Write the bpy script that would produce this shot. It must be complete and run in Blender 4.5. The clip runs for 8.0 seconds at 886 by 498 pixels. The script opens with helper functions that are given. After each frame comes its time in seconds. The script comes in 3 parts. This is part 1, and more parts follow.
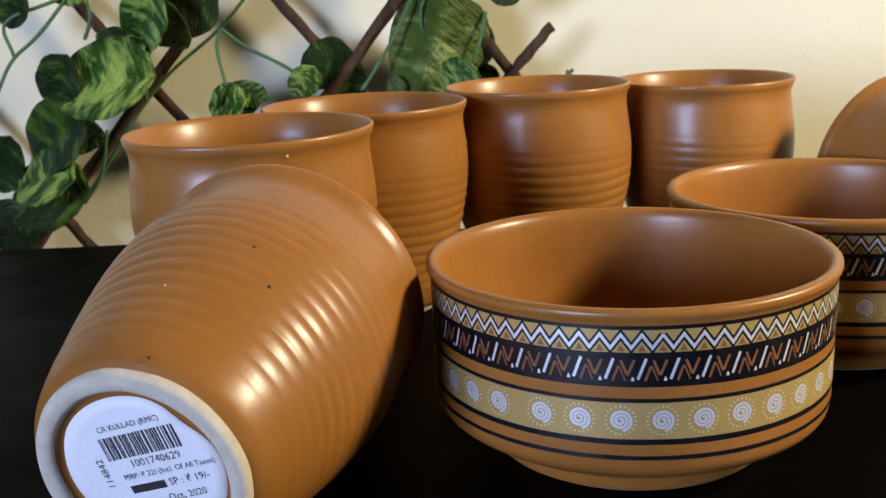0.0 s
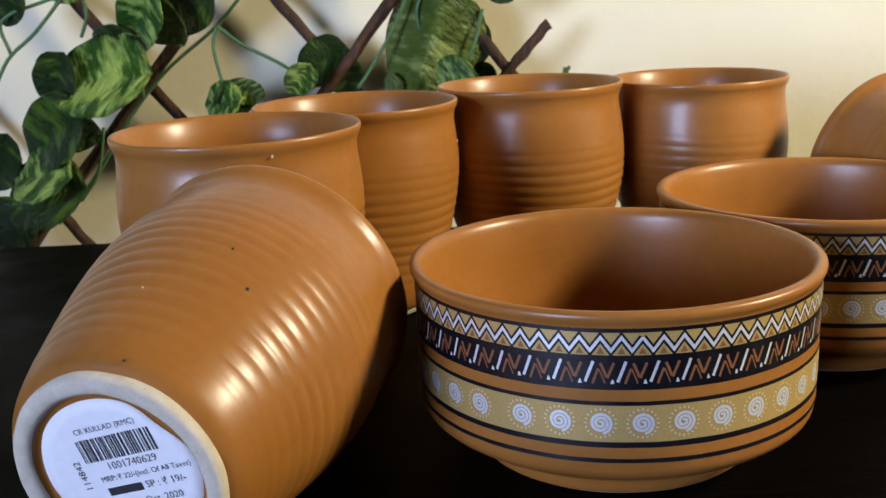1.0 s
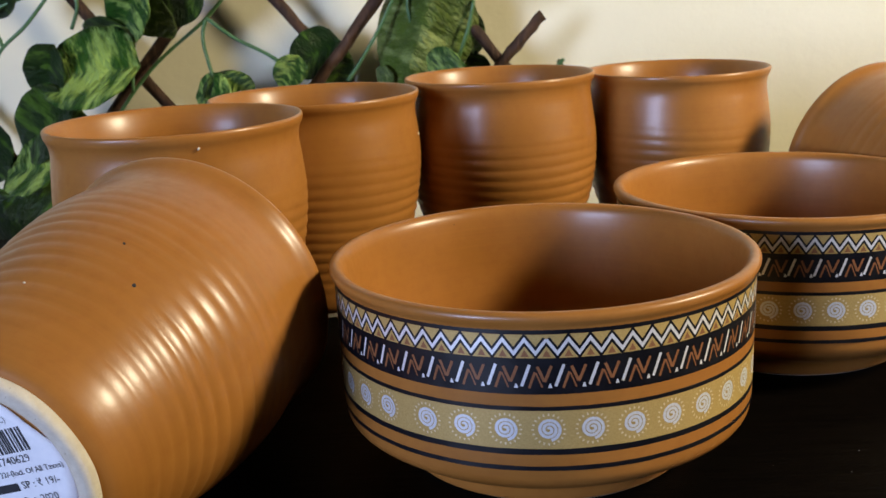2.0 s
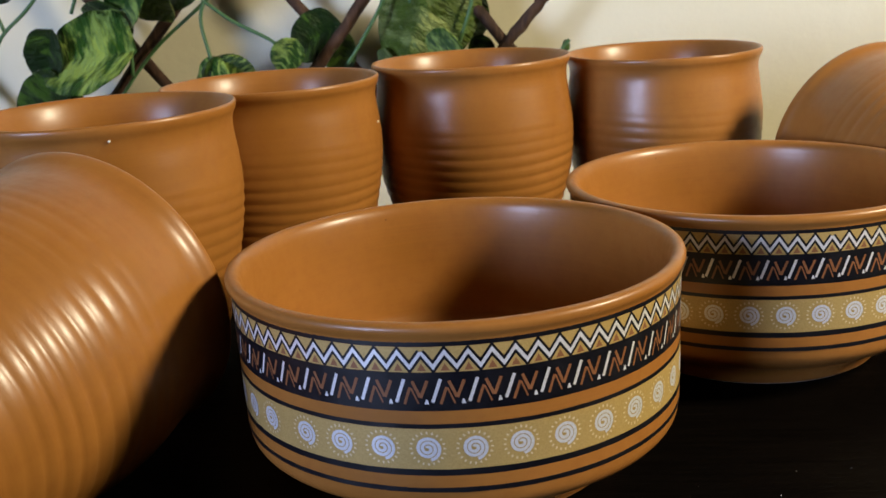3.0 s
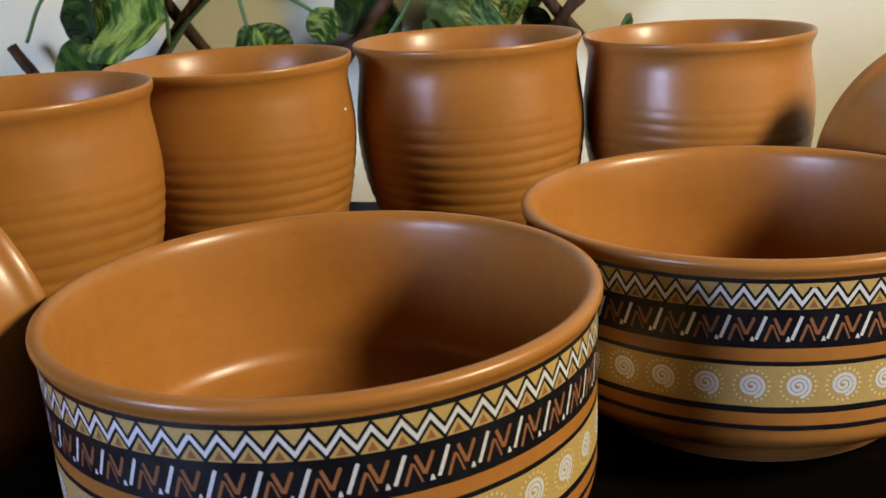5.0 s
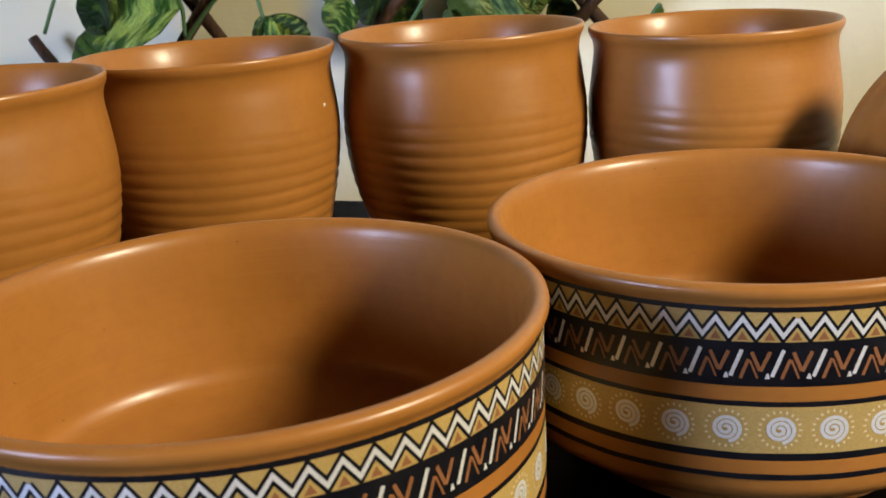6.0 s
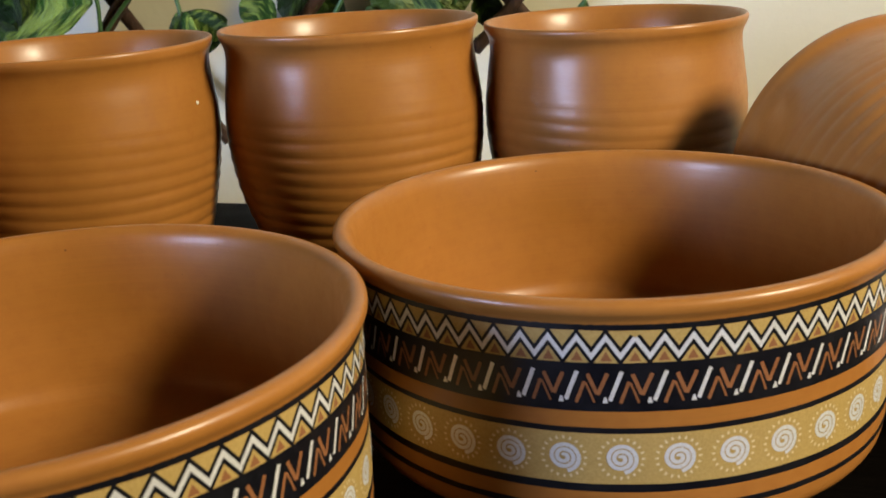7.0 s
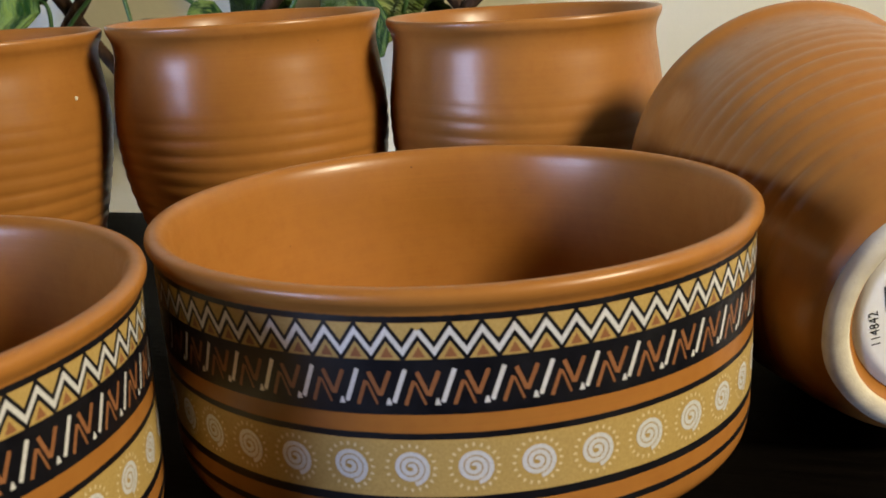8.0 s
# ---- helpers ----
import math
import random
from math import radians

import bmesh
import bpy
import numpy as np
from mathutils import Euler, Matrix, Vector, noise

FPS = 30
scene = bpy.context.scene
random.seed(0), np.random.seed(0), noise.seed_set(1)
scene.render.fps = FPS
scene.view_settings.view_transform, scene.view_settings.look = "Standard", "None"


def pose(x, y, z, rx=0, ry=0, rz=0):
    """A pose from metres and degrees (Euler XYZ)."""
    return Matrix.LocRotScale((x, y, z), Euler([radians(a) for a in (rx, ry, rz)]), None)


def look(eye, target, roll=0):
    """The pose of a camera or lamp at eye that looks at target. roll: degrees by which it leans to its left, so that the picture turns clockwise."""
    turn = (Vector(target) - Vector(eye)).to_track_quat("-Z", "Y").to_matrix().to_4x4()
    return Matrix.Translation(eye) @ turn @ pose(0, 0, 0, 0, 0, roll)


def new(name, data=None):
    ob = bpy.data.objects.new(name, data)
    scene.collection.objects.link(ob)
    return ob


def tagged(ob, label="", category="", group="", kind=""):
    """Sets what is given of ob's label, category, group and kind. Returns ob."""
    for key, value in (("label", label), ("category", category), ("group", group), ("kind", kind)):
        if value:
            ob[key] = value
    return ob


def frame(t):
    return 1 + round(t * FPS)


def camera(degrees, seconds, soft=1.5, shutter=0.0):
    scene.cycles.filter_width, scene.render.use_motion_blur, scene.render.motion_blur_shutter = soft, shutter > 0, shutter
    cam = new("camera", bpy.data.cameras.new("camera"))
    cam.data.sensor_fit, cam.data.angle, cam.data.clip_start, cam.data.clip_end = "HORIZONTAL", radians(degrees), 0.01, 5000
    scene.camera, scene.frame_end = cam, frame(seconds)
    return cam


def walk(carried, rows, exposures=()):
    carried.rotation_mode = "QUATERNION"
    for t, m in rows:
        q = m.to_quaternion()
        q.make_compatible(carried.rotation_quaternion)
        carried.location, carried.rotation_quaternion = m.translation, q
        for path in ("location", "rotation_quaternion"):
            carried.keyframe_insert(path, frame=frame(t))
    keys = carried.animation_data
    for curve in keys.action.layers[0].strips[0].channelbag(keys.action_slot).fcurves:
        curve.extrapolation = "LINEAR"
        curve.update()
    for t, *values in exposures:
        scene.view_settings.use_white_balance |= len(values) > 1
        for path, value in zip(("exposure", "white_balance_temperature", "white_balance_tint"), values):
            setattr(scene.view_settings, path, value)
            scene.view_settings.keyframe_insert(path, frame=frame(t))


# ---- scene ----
# ---------------------------------------------------------------- camera
cam = camera(45.74, 8.0, soft=1.5)
# seconds, eye x y z, yaw to the left, pitch up, roll
ROWS = [
    (0.0, -0.0037, -0.0076, 0.1236, -0.42, -14.27, -2.64),
    (0.5, -0.0009, -0.0090, 0.1241, 0.06, -14.30, -2.70),
    (1.0, 0.0024, -0.0067, 0.1246, -0.04, -14.50, -2.68),
    (1.5, 0.0143, -0.0009, 0.1236, 0.54, -14.71, -2.84),
    (1.7, 0.0218, -0.0000, 0.1222, 1.25, -14.59, -2.85),
    (2.8, 0.0649, 0.0184, 0.1203, 5.67, -15.46, -3.48),
    (3.0, 0.0723, 0.0228, 0.1197, 6.48, -15.62, -3.71),
    (3.5, 0.0859, 0.0373, 0.1196, 8.21, -16.56, -4.00),
    (4.0, 0.0972, 0.0518, 0.1169, 9.82, -16.59, -3.77),
    (4.5, 0.1091, 0.0671, 0.1184, 12.10, -17.12, -3.22),
    (4.7, 0.1141, 0.0729, 0.1178, 13.31, -17.04, -3.35),
    (5.8, 0.1321, 0.1069, 0.1141, 17.58, -17.39, -3.63),
    (6.0, 0.1362, 0.1121, 0.1124, 18.35, -17.23, -3.75),
    (6.5, 0.1402, 0.1296, 0.1112, 16.92, -17.99, -3.21),
    (7.0, 0.1561, 0.1353, 0.1074, 16.98, -17.26, -3.38),
    (7.5, 0.1753, 0.1428, 0.0988, 18.21, -15.39, -3.58),
    (8.0, 0.1860, 0.1584, 0.0947, 18.38, -15.63, -3.40),
]


def seen_from(x, y, z, yaw, pitch, roll):
    a, b = radians(yaw), radians(pitch)
    ahead = Vector((-math.sin(a) * math.cos(b), math.cos(a) * math.cos(b), math.sin(b)))
    eye = Vector((x, y, z))
    return look(eye, eye + ahead, roll)


cam.data.dof.use_dof, cam.data.dof.focus_distance, cam.data.dof.aperture_fstop = True, 0.25, 60.0
walk(cam, [(t, seen_from(*r)) for t, *r in ROWS],
     exposures=[(0.0, -0.14), (1.5, -0.16), (3.0, -0.30), (4.5, -0.31), (6.0, -0.14), (7.0, -0.26), (8.0, -0.46)])

# ---------------------------------------------------------------- light
world = bpy.data.worlds.new("world")
scene.world = world
world.use_nodes = True
sky = world.node_tree.nodes.new("ShaderNodeTexSky")
sky.sky_type, sky.sun_disc, sky.sun_elevation, sky.sun_rotation = "NISHITA", False, radians(30), radians(250)
world.node_tree.links.new(sky.outputs["Color"], world.node_tree.nodes["Background"].inputs["Color"])
world.node_tree.nodes["Background"].inputs["Strength"].default_value = 0.1


def area(name, eye, target, size, watts, colour, spread):
    data = bpy.data.lights.new(name, "AREA")
    data.energy, data.color, data.size, data.shape, data.spread = watts, colour, size, "DISK", radians(spread)
    ob = new(name, data)
    ob.matrix_world = look(eye, target)
    return ob


LAMP = (0.85, 0.13, 0.50)
area("lamp_bulb_light", LAMP, (0.06, 0.35, 0.04), 0.19, 4.9, (1.0, 0.875, 0.62), 100)
area("window_daylight", (-2.40, -2.90, 0.48), (0.03, 0.3, 0.03), 1.5, 14.8, (0.52, 0.63, 1.0), 42)

# ---------------------------------------------------------------- materials


class Nodes:
    """A material with a Principled shader and short ways to add nodes."""

    def __init__(self, name, colour=(0.5, 0.5, 0.5), rough=0.5, metal=0.0, spec=0.5):
        self.m = bpy.data.materials.new(name)
        self.m.use_nodes = True
        self.t = self.m.node_tree
        self.b = self.t.nodes["Principled BSDF"]
        self.set("Base Color", (*colour, 1)), self.set("Roughness", rough), self.set("Metallic", metal)
        self.set("Specular IOR Level", spec)
        self.co = self.t.nodes.new("ShaderNodeTexCoord").outputs["Object"]

    def set(self, key, value):
        self.b.inputs[key].default_value = value

    def link(self, a, b):
        self.t.links.new(a, b)

    def stretch(self, scale):
        n = self.t.nodes.new("ShaderNodeMapping")
        n.inputs["Scale"].default_value = scale
        self.link(self.co, n.inputs["Vector"])
        return n.outputs["Vector"]

    def noise(self, scale, detail=4.0, rough=0.55, at=None):
        n = self.t.nodes.new("ShaderNodeTexNoise")
        n.inputs["Scale"].default_value, n.inputs["Detail"].default_value, n.inputs["Roughness"].default_value = scale, detail, rough
        self.link(at or self.co, n.inputs["Vector"])
        return n.outputs["Fac"]

    def ramp(self, fac, *stops):
        n = self.t.nodes.new("ShaderNodeValToRGB")
        e = n.color_ramp.elements
        while len(e) < len(stops):
            e.new(0.5)
        for el, (p, c) in zip(e, stops):
            el.position, el.color = p, (*c, 1) if len(c) == 3 else c
        self.link(fac, n.inputs["Fac"])
        return n.outputs["Color"]

    def range(self, fac, lo, hi, a=0.0, b=1.0):
        n = self.t.nodes.new("ShaderNodeMapRange")
        for i, v in enumerate((a, b, lo, hi)):
            n.inputs[i + 1].default_value = v
        self.link(fac, n.inputs[0])
        return n.outputs[0]

    def mix(self, fac, a, b, how="MIX"):
        n = self.t.nodes.new("ShaderNodeMixRGB")
        n.blend_type = how
        for sock, v in zip(n.inputs, (fac, a, b)):
            if isinstance(v, (int, float)):
                sock.default_value = v
            elif isinstance(v, tuple):
                sock.default_value = (*v, 1)
            else:
                self.link(v, sock)
        return n.outputs["Color"]

    def bump(self, height, strength, distance):
        n = self.t.nodes.new("ShaderNodeBump")
        n.inputs["Strength"].default_value, n.inputs["Distance"].default_value = strength, distance
        self.link(height, n.inputs["Height"])
        if self.b.inputs["Normal"].links:
            self.link(self.b.inputs["Normal"].links[0].from_socket, n.inputs["Normal"])
        self.link(n.outputs["Normal"], self.b.inputs["Normal"])

    def to(self, key, out):
        self.link(out, self.b.inputs[key])

    def chance(self):
        return self.t.nodes.new("ShaderNodeObjectInfo").outputs["Random"]


def terracotta():
    n = Nodes("satin_terracotta_glaze", rough=0.38, spec=0.33)
    big = n.noise(38, 3, 0.5)
    mid = n.noise(260, 5, 0.65)
    c = n.ramp(big, (0.3, (0.276, 0.111, 0.021)), (0.7, (0.326, 0.134, 0.029)))
    c = n.mix(n.range(mid, 0.0, 0.35, 0.45, 0.75), c, (0.225, 0.075, 0.012))
    specks = n.noise(620, 2, 0.4)
    c = n.mix(n.range(specks, 0.0, 0.8, 0.80, 0.83), c, (0.10, 0.04, 0.015))
    streak = n.noise(1.0, 5, 0.7, n.stretch((14, 14, 1500)))
    c = n.mix(n.range(streak, 0.0, 0.22, 0.45, 0.75), c, (0.40, 0.157, 0.030))
    n.to("Base Color", c)
    n.bump(streak, 0.10, 0.0003)
    n.to("Roughness", n.range(mid, 0.31, 0.42, 0.3, 0.7))
    n.set("Coat Weight", 0.17), n.set("Coat Roughness", 0.22)
    n.bump(n.noise(900, 3, 0.6), 0.10, 0.0002)
    n.bump(big, 0.25, 0.0008)
    return n.m


def unglazed():
    n = Nodes("unglazed_cream_clay", rough=0.85, spec=0.25)
    c = n.ramp(n.noise(220, 6, 0.7), (0.3, (0.50, 0.44, 0.34)), (0.75, (0.66, 0.61, 0.50)))
    c = n.mix(n.range(n.noise(900, 2, 0.5), 0.0, 0.7, 0.70, 0.76), c, (0.20, 0.14, 0.09))
    n.to("Base Color", c)
    n.bump(n.noise(1500, 4, 0.7), 0.35, 0.0003)
    return n.m


def paint(name, colour, other, rough, metal=0.0, scale=900, bump=0.1):
    n = Nodes(name, colour, rough, metal)
    f = n.noise(scale, 4, 0.7)
    n.to("Base Color", n.ramp(f, (0.35, colour), (0.72, other)))
    n.to("Roughness", n.range(n.noise(scale / 5, 4, 0.6), max(0.05, rough - 0.07), rough + 0.10, 0.3, 0.7))
    n.bump(n.noise(scale * 1.5, 3, 0.6), bump, 0.0001)
    return n.m


def dark_wood():
    n = Nodes("black_stained_wood", rough=0.3, spec=0.012)
    at = n.stretch((3, 60, 60))
    grain = n.noise(9, 8, 0.65, at)
    fine = n.noise(45, 5, 0.7, at)
    n.to("Base Color", n.ramp(grain, (0.3, (0.0012, 0.0009, 0.0008)), (0.75, (0.0042, 0.0031, 0.0024))))
    n.to("Roughness", n.range(n.noise(14, 5, 0.65), 0.30, 0.52, 0.3, 0.7))
    n.bump(fine, 0.30, 0.0004)
    n.bump(grain, 0.25, 0.0008)
    return n.m


def plaster():
    n = Nodes("cream_wall_paint", rough=0.62, spec=0.3)
    c = n.ramp(n.noise(5, 5, 0.6), (0.3, (0.80, 0.735, 0.51)), (0.7, (0.845, 0.78, 0.56)))
    c = n.mix(n.range(n.noise(38, 6, 0.7), 0.0, 0.25, 0.55, 0.8), c, (0.74, 0.67, 0.45))
    n.to("Base Color", c)
    n.bump(n.noise(160, 5, 0.6), 0.25, 0.0012)
    n.bump(n.noise(18, 3, 0.5), 0.3, 0.004)
    return n.m


def bark():
    n = Nodes("brown_twig_bark", rough=0.7, spec=0.3)
    at = n.stretch((1, 1, 0.12))
    f = n.noise(300, 6, 0.7, at)
    c = n.ramp(f, (0.28, (0.014, 0.007, 0.004)), (0.55, (0.055, 0.027, 0.014)), (0.8, (0.15, 0.085, 0.045)))
    c = n.mix(n.range(n.noise(40, 4, 0.6), 0.0, 0.5, 0.5, 0.75), c, (0.16, 0.075, 0.035))
    n.to("Base Color", c)
    n.bump(f, 0.7, 0.002)
    return n.m


def leafy(name, green, pale, share):
    """Leaf colours with pale stripes that follow the side veins; the leaf is 1 long in its own space."""
    n = Nodes(name, rough=0.38, spec=0.5)
    sep = n.t.nodes.new("ShaderNodeSeparateXYZ")
    n.link(n.co, sep.inputs[0])
    side = n.t.nodes.new("ShaderNodeMath")
    side.operation = "ABSOLUTE"
    n.link(sep.outputs["Y"], side.inputs[0])
    along = n.t.nodes.new("ShaderNodeMath")
    along.operation, along.inputs[1].default_value = "MULTIPLY_ADD", -0.4
    n.link(side.outputs[0], along.inputs[0]), n.link(sep.outputs["X"], along.inputs[2])
    at = n.t.nodes.new("ShaderNodeCombineXYZ")
    n.link(along.outputs[0], at.inputs["X"]), n.link(sep.outputs["Y"], at.inputs["Y"]), n.link(n.chance(), at.inputs["Z"])
    wide = n.t.nodes.new("ShaderNodeMapping")
    wide.inputs["Scale"].default_value = (3.8, 1.5, 9.0)
    n.link(at.outputs[0], wide.inputs["Vector"])
    blotch = n.noise(1.5, 4, 0.6, wide.outputs["Vector"])
    veins = n.noise(5.0, 3, 0.6, wide.outputs["Vector"])
    c = n.ramp(n.noise(6, 4, 0.6), (0.3, tuple(0.5 * v for v in green)), (0.75, green))
    c = n.mix(n.range(blotch, 0.0, 1.0, share, share + 0.12), c, n.ramp(veins, (0.3, pale), (0.75, tuple(0.8 * v for v in pale))))
    n.to("Base Color", c)
    n.to("Roughness", n.range(veins, 0.40, 0.6))
    n.set("Specular IOR Level", 0.35)
    n.bump(veins, 0.5, 0.05)
    return n.m


TERRA = terracotta()
CREAM = unglazed()
BLACK = paint("black_enamel", (0.0018, 0.0018, 0.0032), (0.006, 0.006, 0.010), 0.38, 0.0, 900, 0.3)
BLACK.node_tree.nodes["Principled BSDF"].inputs["Specular IOR Level"].default_value = 0.45
GOLD = paint("gold_lustre_enamel", (0.41, 0.275, 0.085), (0.53, 0.375, 0.135), 0.46, 0.25, 2600, 0.25)
SILVER = paint("white_lustre_enamel", (0.68, 0.68, 0.69), (0.80, 0.80, 0.81), 0.40, 0.40, 1800, 0.15)
PALE = paint("pale_gold_enamel", (0.66, 0.53, 0.30), (0.76, 0.64, 0.42), 0.42, 0.3, 1800, 0.15)
RUST = paint("rust_brown_enamel", (0.20, 0.080, 0.032), (0.26, 0.110, 0.046), 0.35)
WOOD = dark_wood()
WALL = plaster()
BARK = bark()
LEAF_MIX = leafy("variegated_leaf", (0.026, 0.100, 0.004), (0.33, 0.47, 0.09), 0.46)
LEAF_DARK = leafy("dark_green_leaf", (0.014, 0.042, 0.002), (0.075, 0.15, 0.012), 0.52)
LEAF_PALE = leafy("pale_green_leaf", (0.095, 0.150, 0.018), (0.24, 0.30, 0.08), 0.53)
STEM = paint("green_plastic_stem", (0.045, 0.115, 0.035), (0.075, 0.165, 0.055), 0.5, 0.0, 300)
PAPER = paint("white_sticker_paper", (0.78, 0.79, 0.82), (0.84, 0.85, 0.87), 0.55, 0.0, 400, 0.05)
INK = paint("black_print", (0.012, 0.012, 0.016), (0.03, 0.03, 0.035), 0.6, 0.0, 400, 0.05)
# Unseen ceiling, walls and floor: darkened so that less light bounces into the shadows.
CEILING = paint("white_ceiling_paint", (0.55, 0.53, 0.48), (0.62, 0.60, 0.55), 0.8, 0.0, 12, 0.2)
ROOM = paint("unseen_room_dark_brown", (0.09, 0.07, 0.055), (0.12, 0.095, 0.075), 0.75, 0.0, 8, 0.2)
FLOOR = paint("brown_floor_tile", (0.13, 0.10, 0.075), (0.17, 0.135, 0.105), 0.35, 0.0, 9, 0.1)
METAL = paint("brushed_lamp_metal", (0.45, 0.40, 0.33), (0.55, 0.50, 0.43), 0.35, 0.9, 200, 0.1)
DUST = paint("pale_dust", (0.55, 0.52, 0.46), (0.7, 0.67, 0.6), 0.7, 0.0, 900, 0.1)

# ---------------------------------------------------------------- builders


def mesh_of(name, bm, material, smooth=True):
    me = bpy.data.meshes.new(name)
    bm.normal_update()
    bm.to_mesh(me)
    bm.free()
    for m in material if isinstance(material, (list, tuple)) else [material]:
        me.materials.append(m)
    if smooth:
        me.shade_smooth()
    return me


def part(name, bm, material, parent, label="", smooth=True):
    ob = new(name, mesh_of(name, bm, material, smooth) if isinstance(bm, bmesh.types.BMesh) else bm)
    ob.parent = parent
    if label:
        tagged(ob, label)
    return ob


def empty(name, m, label, category, group=""):
    ob = tagged(new(name), label, category, group)
    ob.empty_display_size = 0.02
    ob.matrix_world = m
    return ob


def lathe(profile, steps, warp=None, closed=False):
    """Turns (radius, height) rows round z. warp(angle, i, r, z) may move a point."""
    bm = bmesh.new()
    rings = []
    for i, (r, z) in enumerate(profile):
        if r < 1e-6:
            rings.append([bm.verts.new((0, 0, z))])
            continue
        ring = []
        for k in range(steps):
            a = 2 * math.pi * k / steps
            rr, zz = warp(a, i, r, z) if warp else (r, z)
            ring.append(bm.verts.new((rr * math.cos(a), rr * math.sin(a), zz)))
        rings.append(ring)
    pairs = list(zip(rings, rings[1:]))
    if closed:
        pairs.append((rings[-1], rings[0]))
    for lo, hi in pairs:
        for k in range(steps):
            j = (k + 1) % steps
            if len(lo) == 1 and len(hi) > 1:
                bm.faces.new((lo[0], hi[j], hi[k]))
            elif len(hi) == 1 and len(lo) > 1:
                bm.faces.new((lo[k], lo[j], hi[0]))
            elif len(lo) > 1:
                bm.faces.new((lo[k], lo[j], hi[j], hi[k]))
    return bm


def curve_rows(keys, step):
    """A smooth run of (radius, height) rows through the keys (Catmull-Rom)."""
    pts = [Vector(k) for k in keys]
    pts = [2 * pts[0] - pts[1], *pts, 2 * pts[-1] - pts[-2]]
    out = []
    for a, b, c, d in zip(pts, pts[1:], pts[2:], pts[3:]):
        n = max(2, round((c - b).length / step))
        for i in range(n):
            t = i / n
            out.append(tuple(0.5 * (2 * b + (c - a) * t + (2 * a - 5 * b + 4 * c - d) * t * t + (3 * b - a - 3 * c + d) * t ** 3)))
    out.append(tuple(pts[-2]))
    return out


def box(bm, lo, hi, bevel=0.0):
    made = bmesh.ops.create_cube(bm, size=1)["verts"]
    for v in made:
        v.co = Vector(((lo[i] + hi[i]) / 2 + v.co[i] * (hi[i] - lo[i]) for i in range(3)))
    if bevel:
        edges = {e for v in made for e in v.link_edges}
        bmesh.ops.bevel(bm, geom=list(edges), offset=bevel, segments=3, profile=0.5, affect="EDGES")
    return bm


def tube(bm, points, radii, sides=8, rough=0.0, seed=0):
    rings = []
    pts = [Vector(p) for p in points]
    for i, p in enumerate(pts):
        d = (pts[min(i + 1, len(pts) - 1)] - pts[max(i - 1, 0)]).normalized()
        u = d.cross(Vector((0.13, 1, 0.21))).normalized()
        v = d.cross(u)
        r = radii[i] if isinstance(radii, (list, tuple)) else radii
        ring = []
        for k in range(sides):
            a = 2 * math.pi * k / sides
            q = p + (u * math.cos(a) + v * math.sin(a)) * r
            q += rough * noise.noise_vector(q * 130 + Vector((seed, 0, 0)))
            ring.append(bm.verts.new(q))
        rings.append(ring)
    for lo, hi in zip(rings, rings[1:]):
        for k in range(sides):
            j = (k + 1) % sides
            bm.faces.new((lo[k], lo[j], hi[j], hi[k]))
    bm.faces.new(rings[0][::-1])
    bm.faces.new(rings[-1])
    return bm


# ---------------------------------------------------------------- room


def slab(name, lo, hi, material, kind="structure", label="", category="wall"):
    ob = new(name, mesh_of(name, box(bmesh.new(), lo, hi), material, False))
    return tagged(ob, label, category, kind=kind)


WALL_Y, FLOOR_Z, TOP_Z = 0.666, -0.75, 1.85
X0, X1, Y0 = -2.55, 2.45, -3.9
slab("wall_north", (X0 - 0.12, WALL_Y, FLOOR_Z), (X1 + 0.12, WALL_Y + 0.12, TOP_Z), WALL, label="cream painted plaster wall behind the twig trellis")
# Unseen surfaces added to close the room, dark to keep the fill low.
slab("wall_south", (X0 - 0.12, Y0 - 0.12, FLOOR_Z), (X1 + 0.12, Y0, TOP_Z), ROOM, label="unseen brown wall closing the room, dark to cut bounced light")
slab("wall_east", (X1, Y0, FLOOR_Z), (X1 + 0.12, WALL_Y, TOP_Z), ROOM, label="unseen brown side wall, dark to cut bounced light")
slab("floor", (X0 - 0.12, Y0 - 0.12, FLOOR_Z - 0.1), (X1 + 0.12, WALL_Y + 0.12, FLOOR_Z), FLOOR, label="unseen brown floor closing the room, dark to cut bounced light", category="floor")
slab("ceiling", (X0 - 0.12, Y0 - 0.12, TOP_Z), (X1 + 0.12, WALL_Y + 0.12, TOP_Z + 0.1), CEILING, label="plain white painted ceiling", category="ceiling")
# west wall with a window opening, unseen and dark like the others
bm = bmesh.new()
W0, W1, S0, S1 = -3.7, -2.1, -0.35, 1.25
box(bm, (X0 - 0.12, Y0, FLOOR_Z), (X0, W0, TOP_Z))
box(bm, (X0 - 0.12, W1, FLOOR_Z), (X0, WALL_Y, TOP_Z))
box(bm, (X0 - 0.12, W0, FLOOR_Z), (X0, W1, S0))
box(bm, (X0 - 0.12, W0, S1), (X0, W1, TOP_Z))
tagged(new("wall_west", mesh_of("wall_west", bm, ROOM, False)), "unseen brown side wall with a window opening, dark to cut bounced light", "wall", kind="structure")
bm = bmesh.new()
for y0, y1, z0, z1 in ((W0, W0 + 0.04, S0, S1), (W1 - 0.04, W1, S0, S1), (W0 + 0.04, W1 - 0.04, S0, S0 + 0.04), (W0 + 0.04, W1 - 0.04, S1 - 0.04, S1), ((W0 + W1) / 2 - 0.02, (W0 + W1) / 2 + 0.02, S0 + 0.04, S1 - 0.04)):
    box(bm, (X0 - 0.09, y0, z0), (X0 - 0.03, y1, z1))
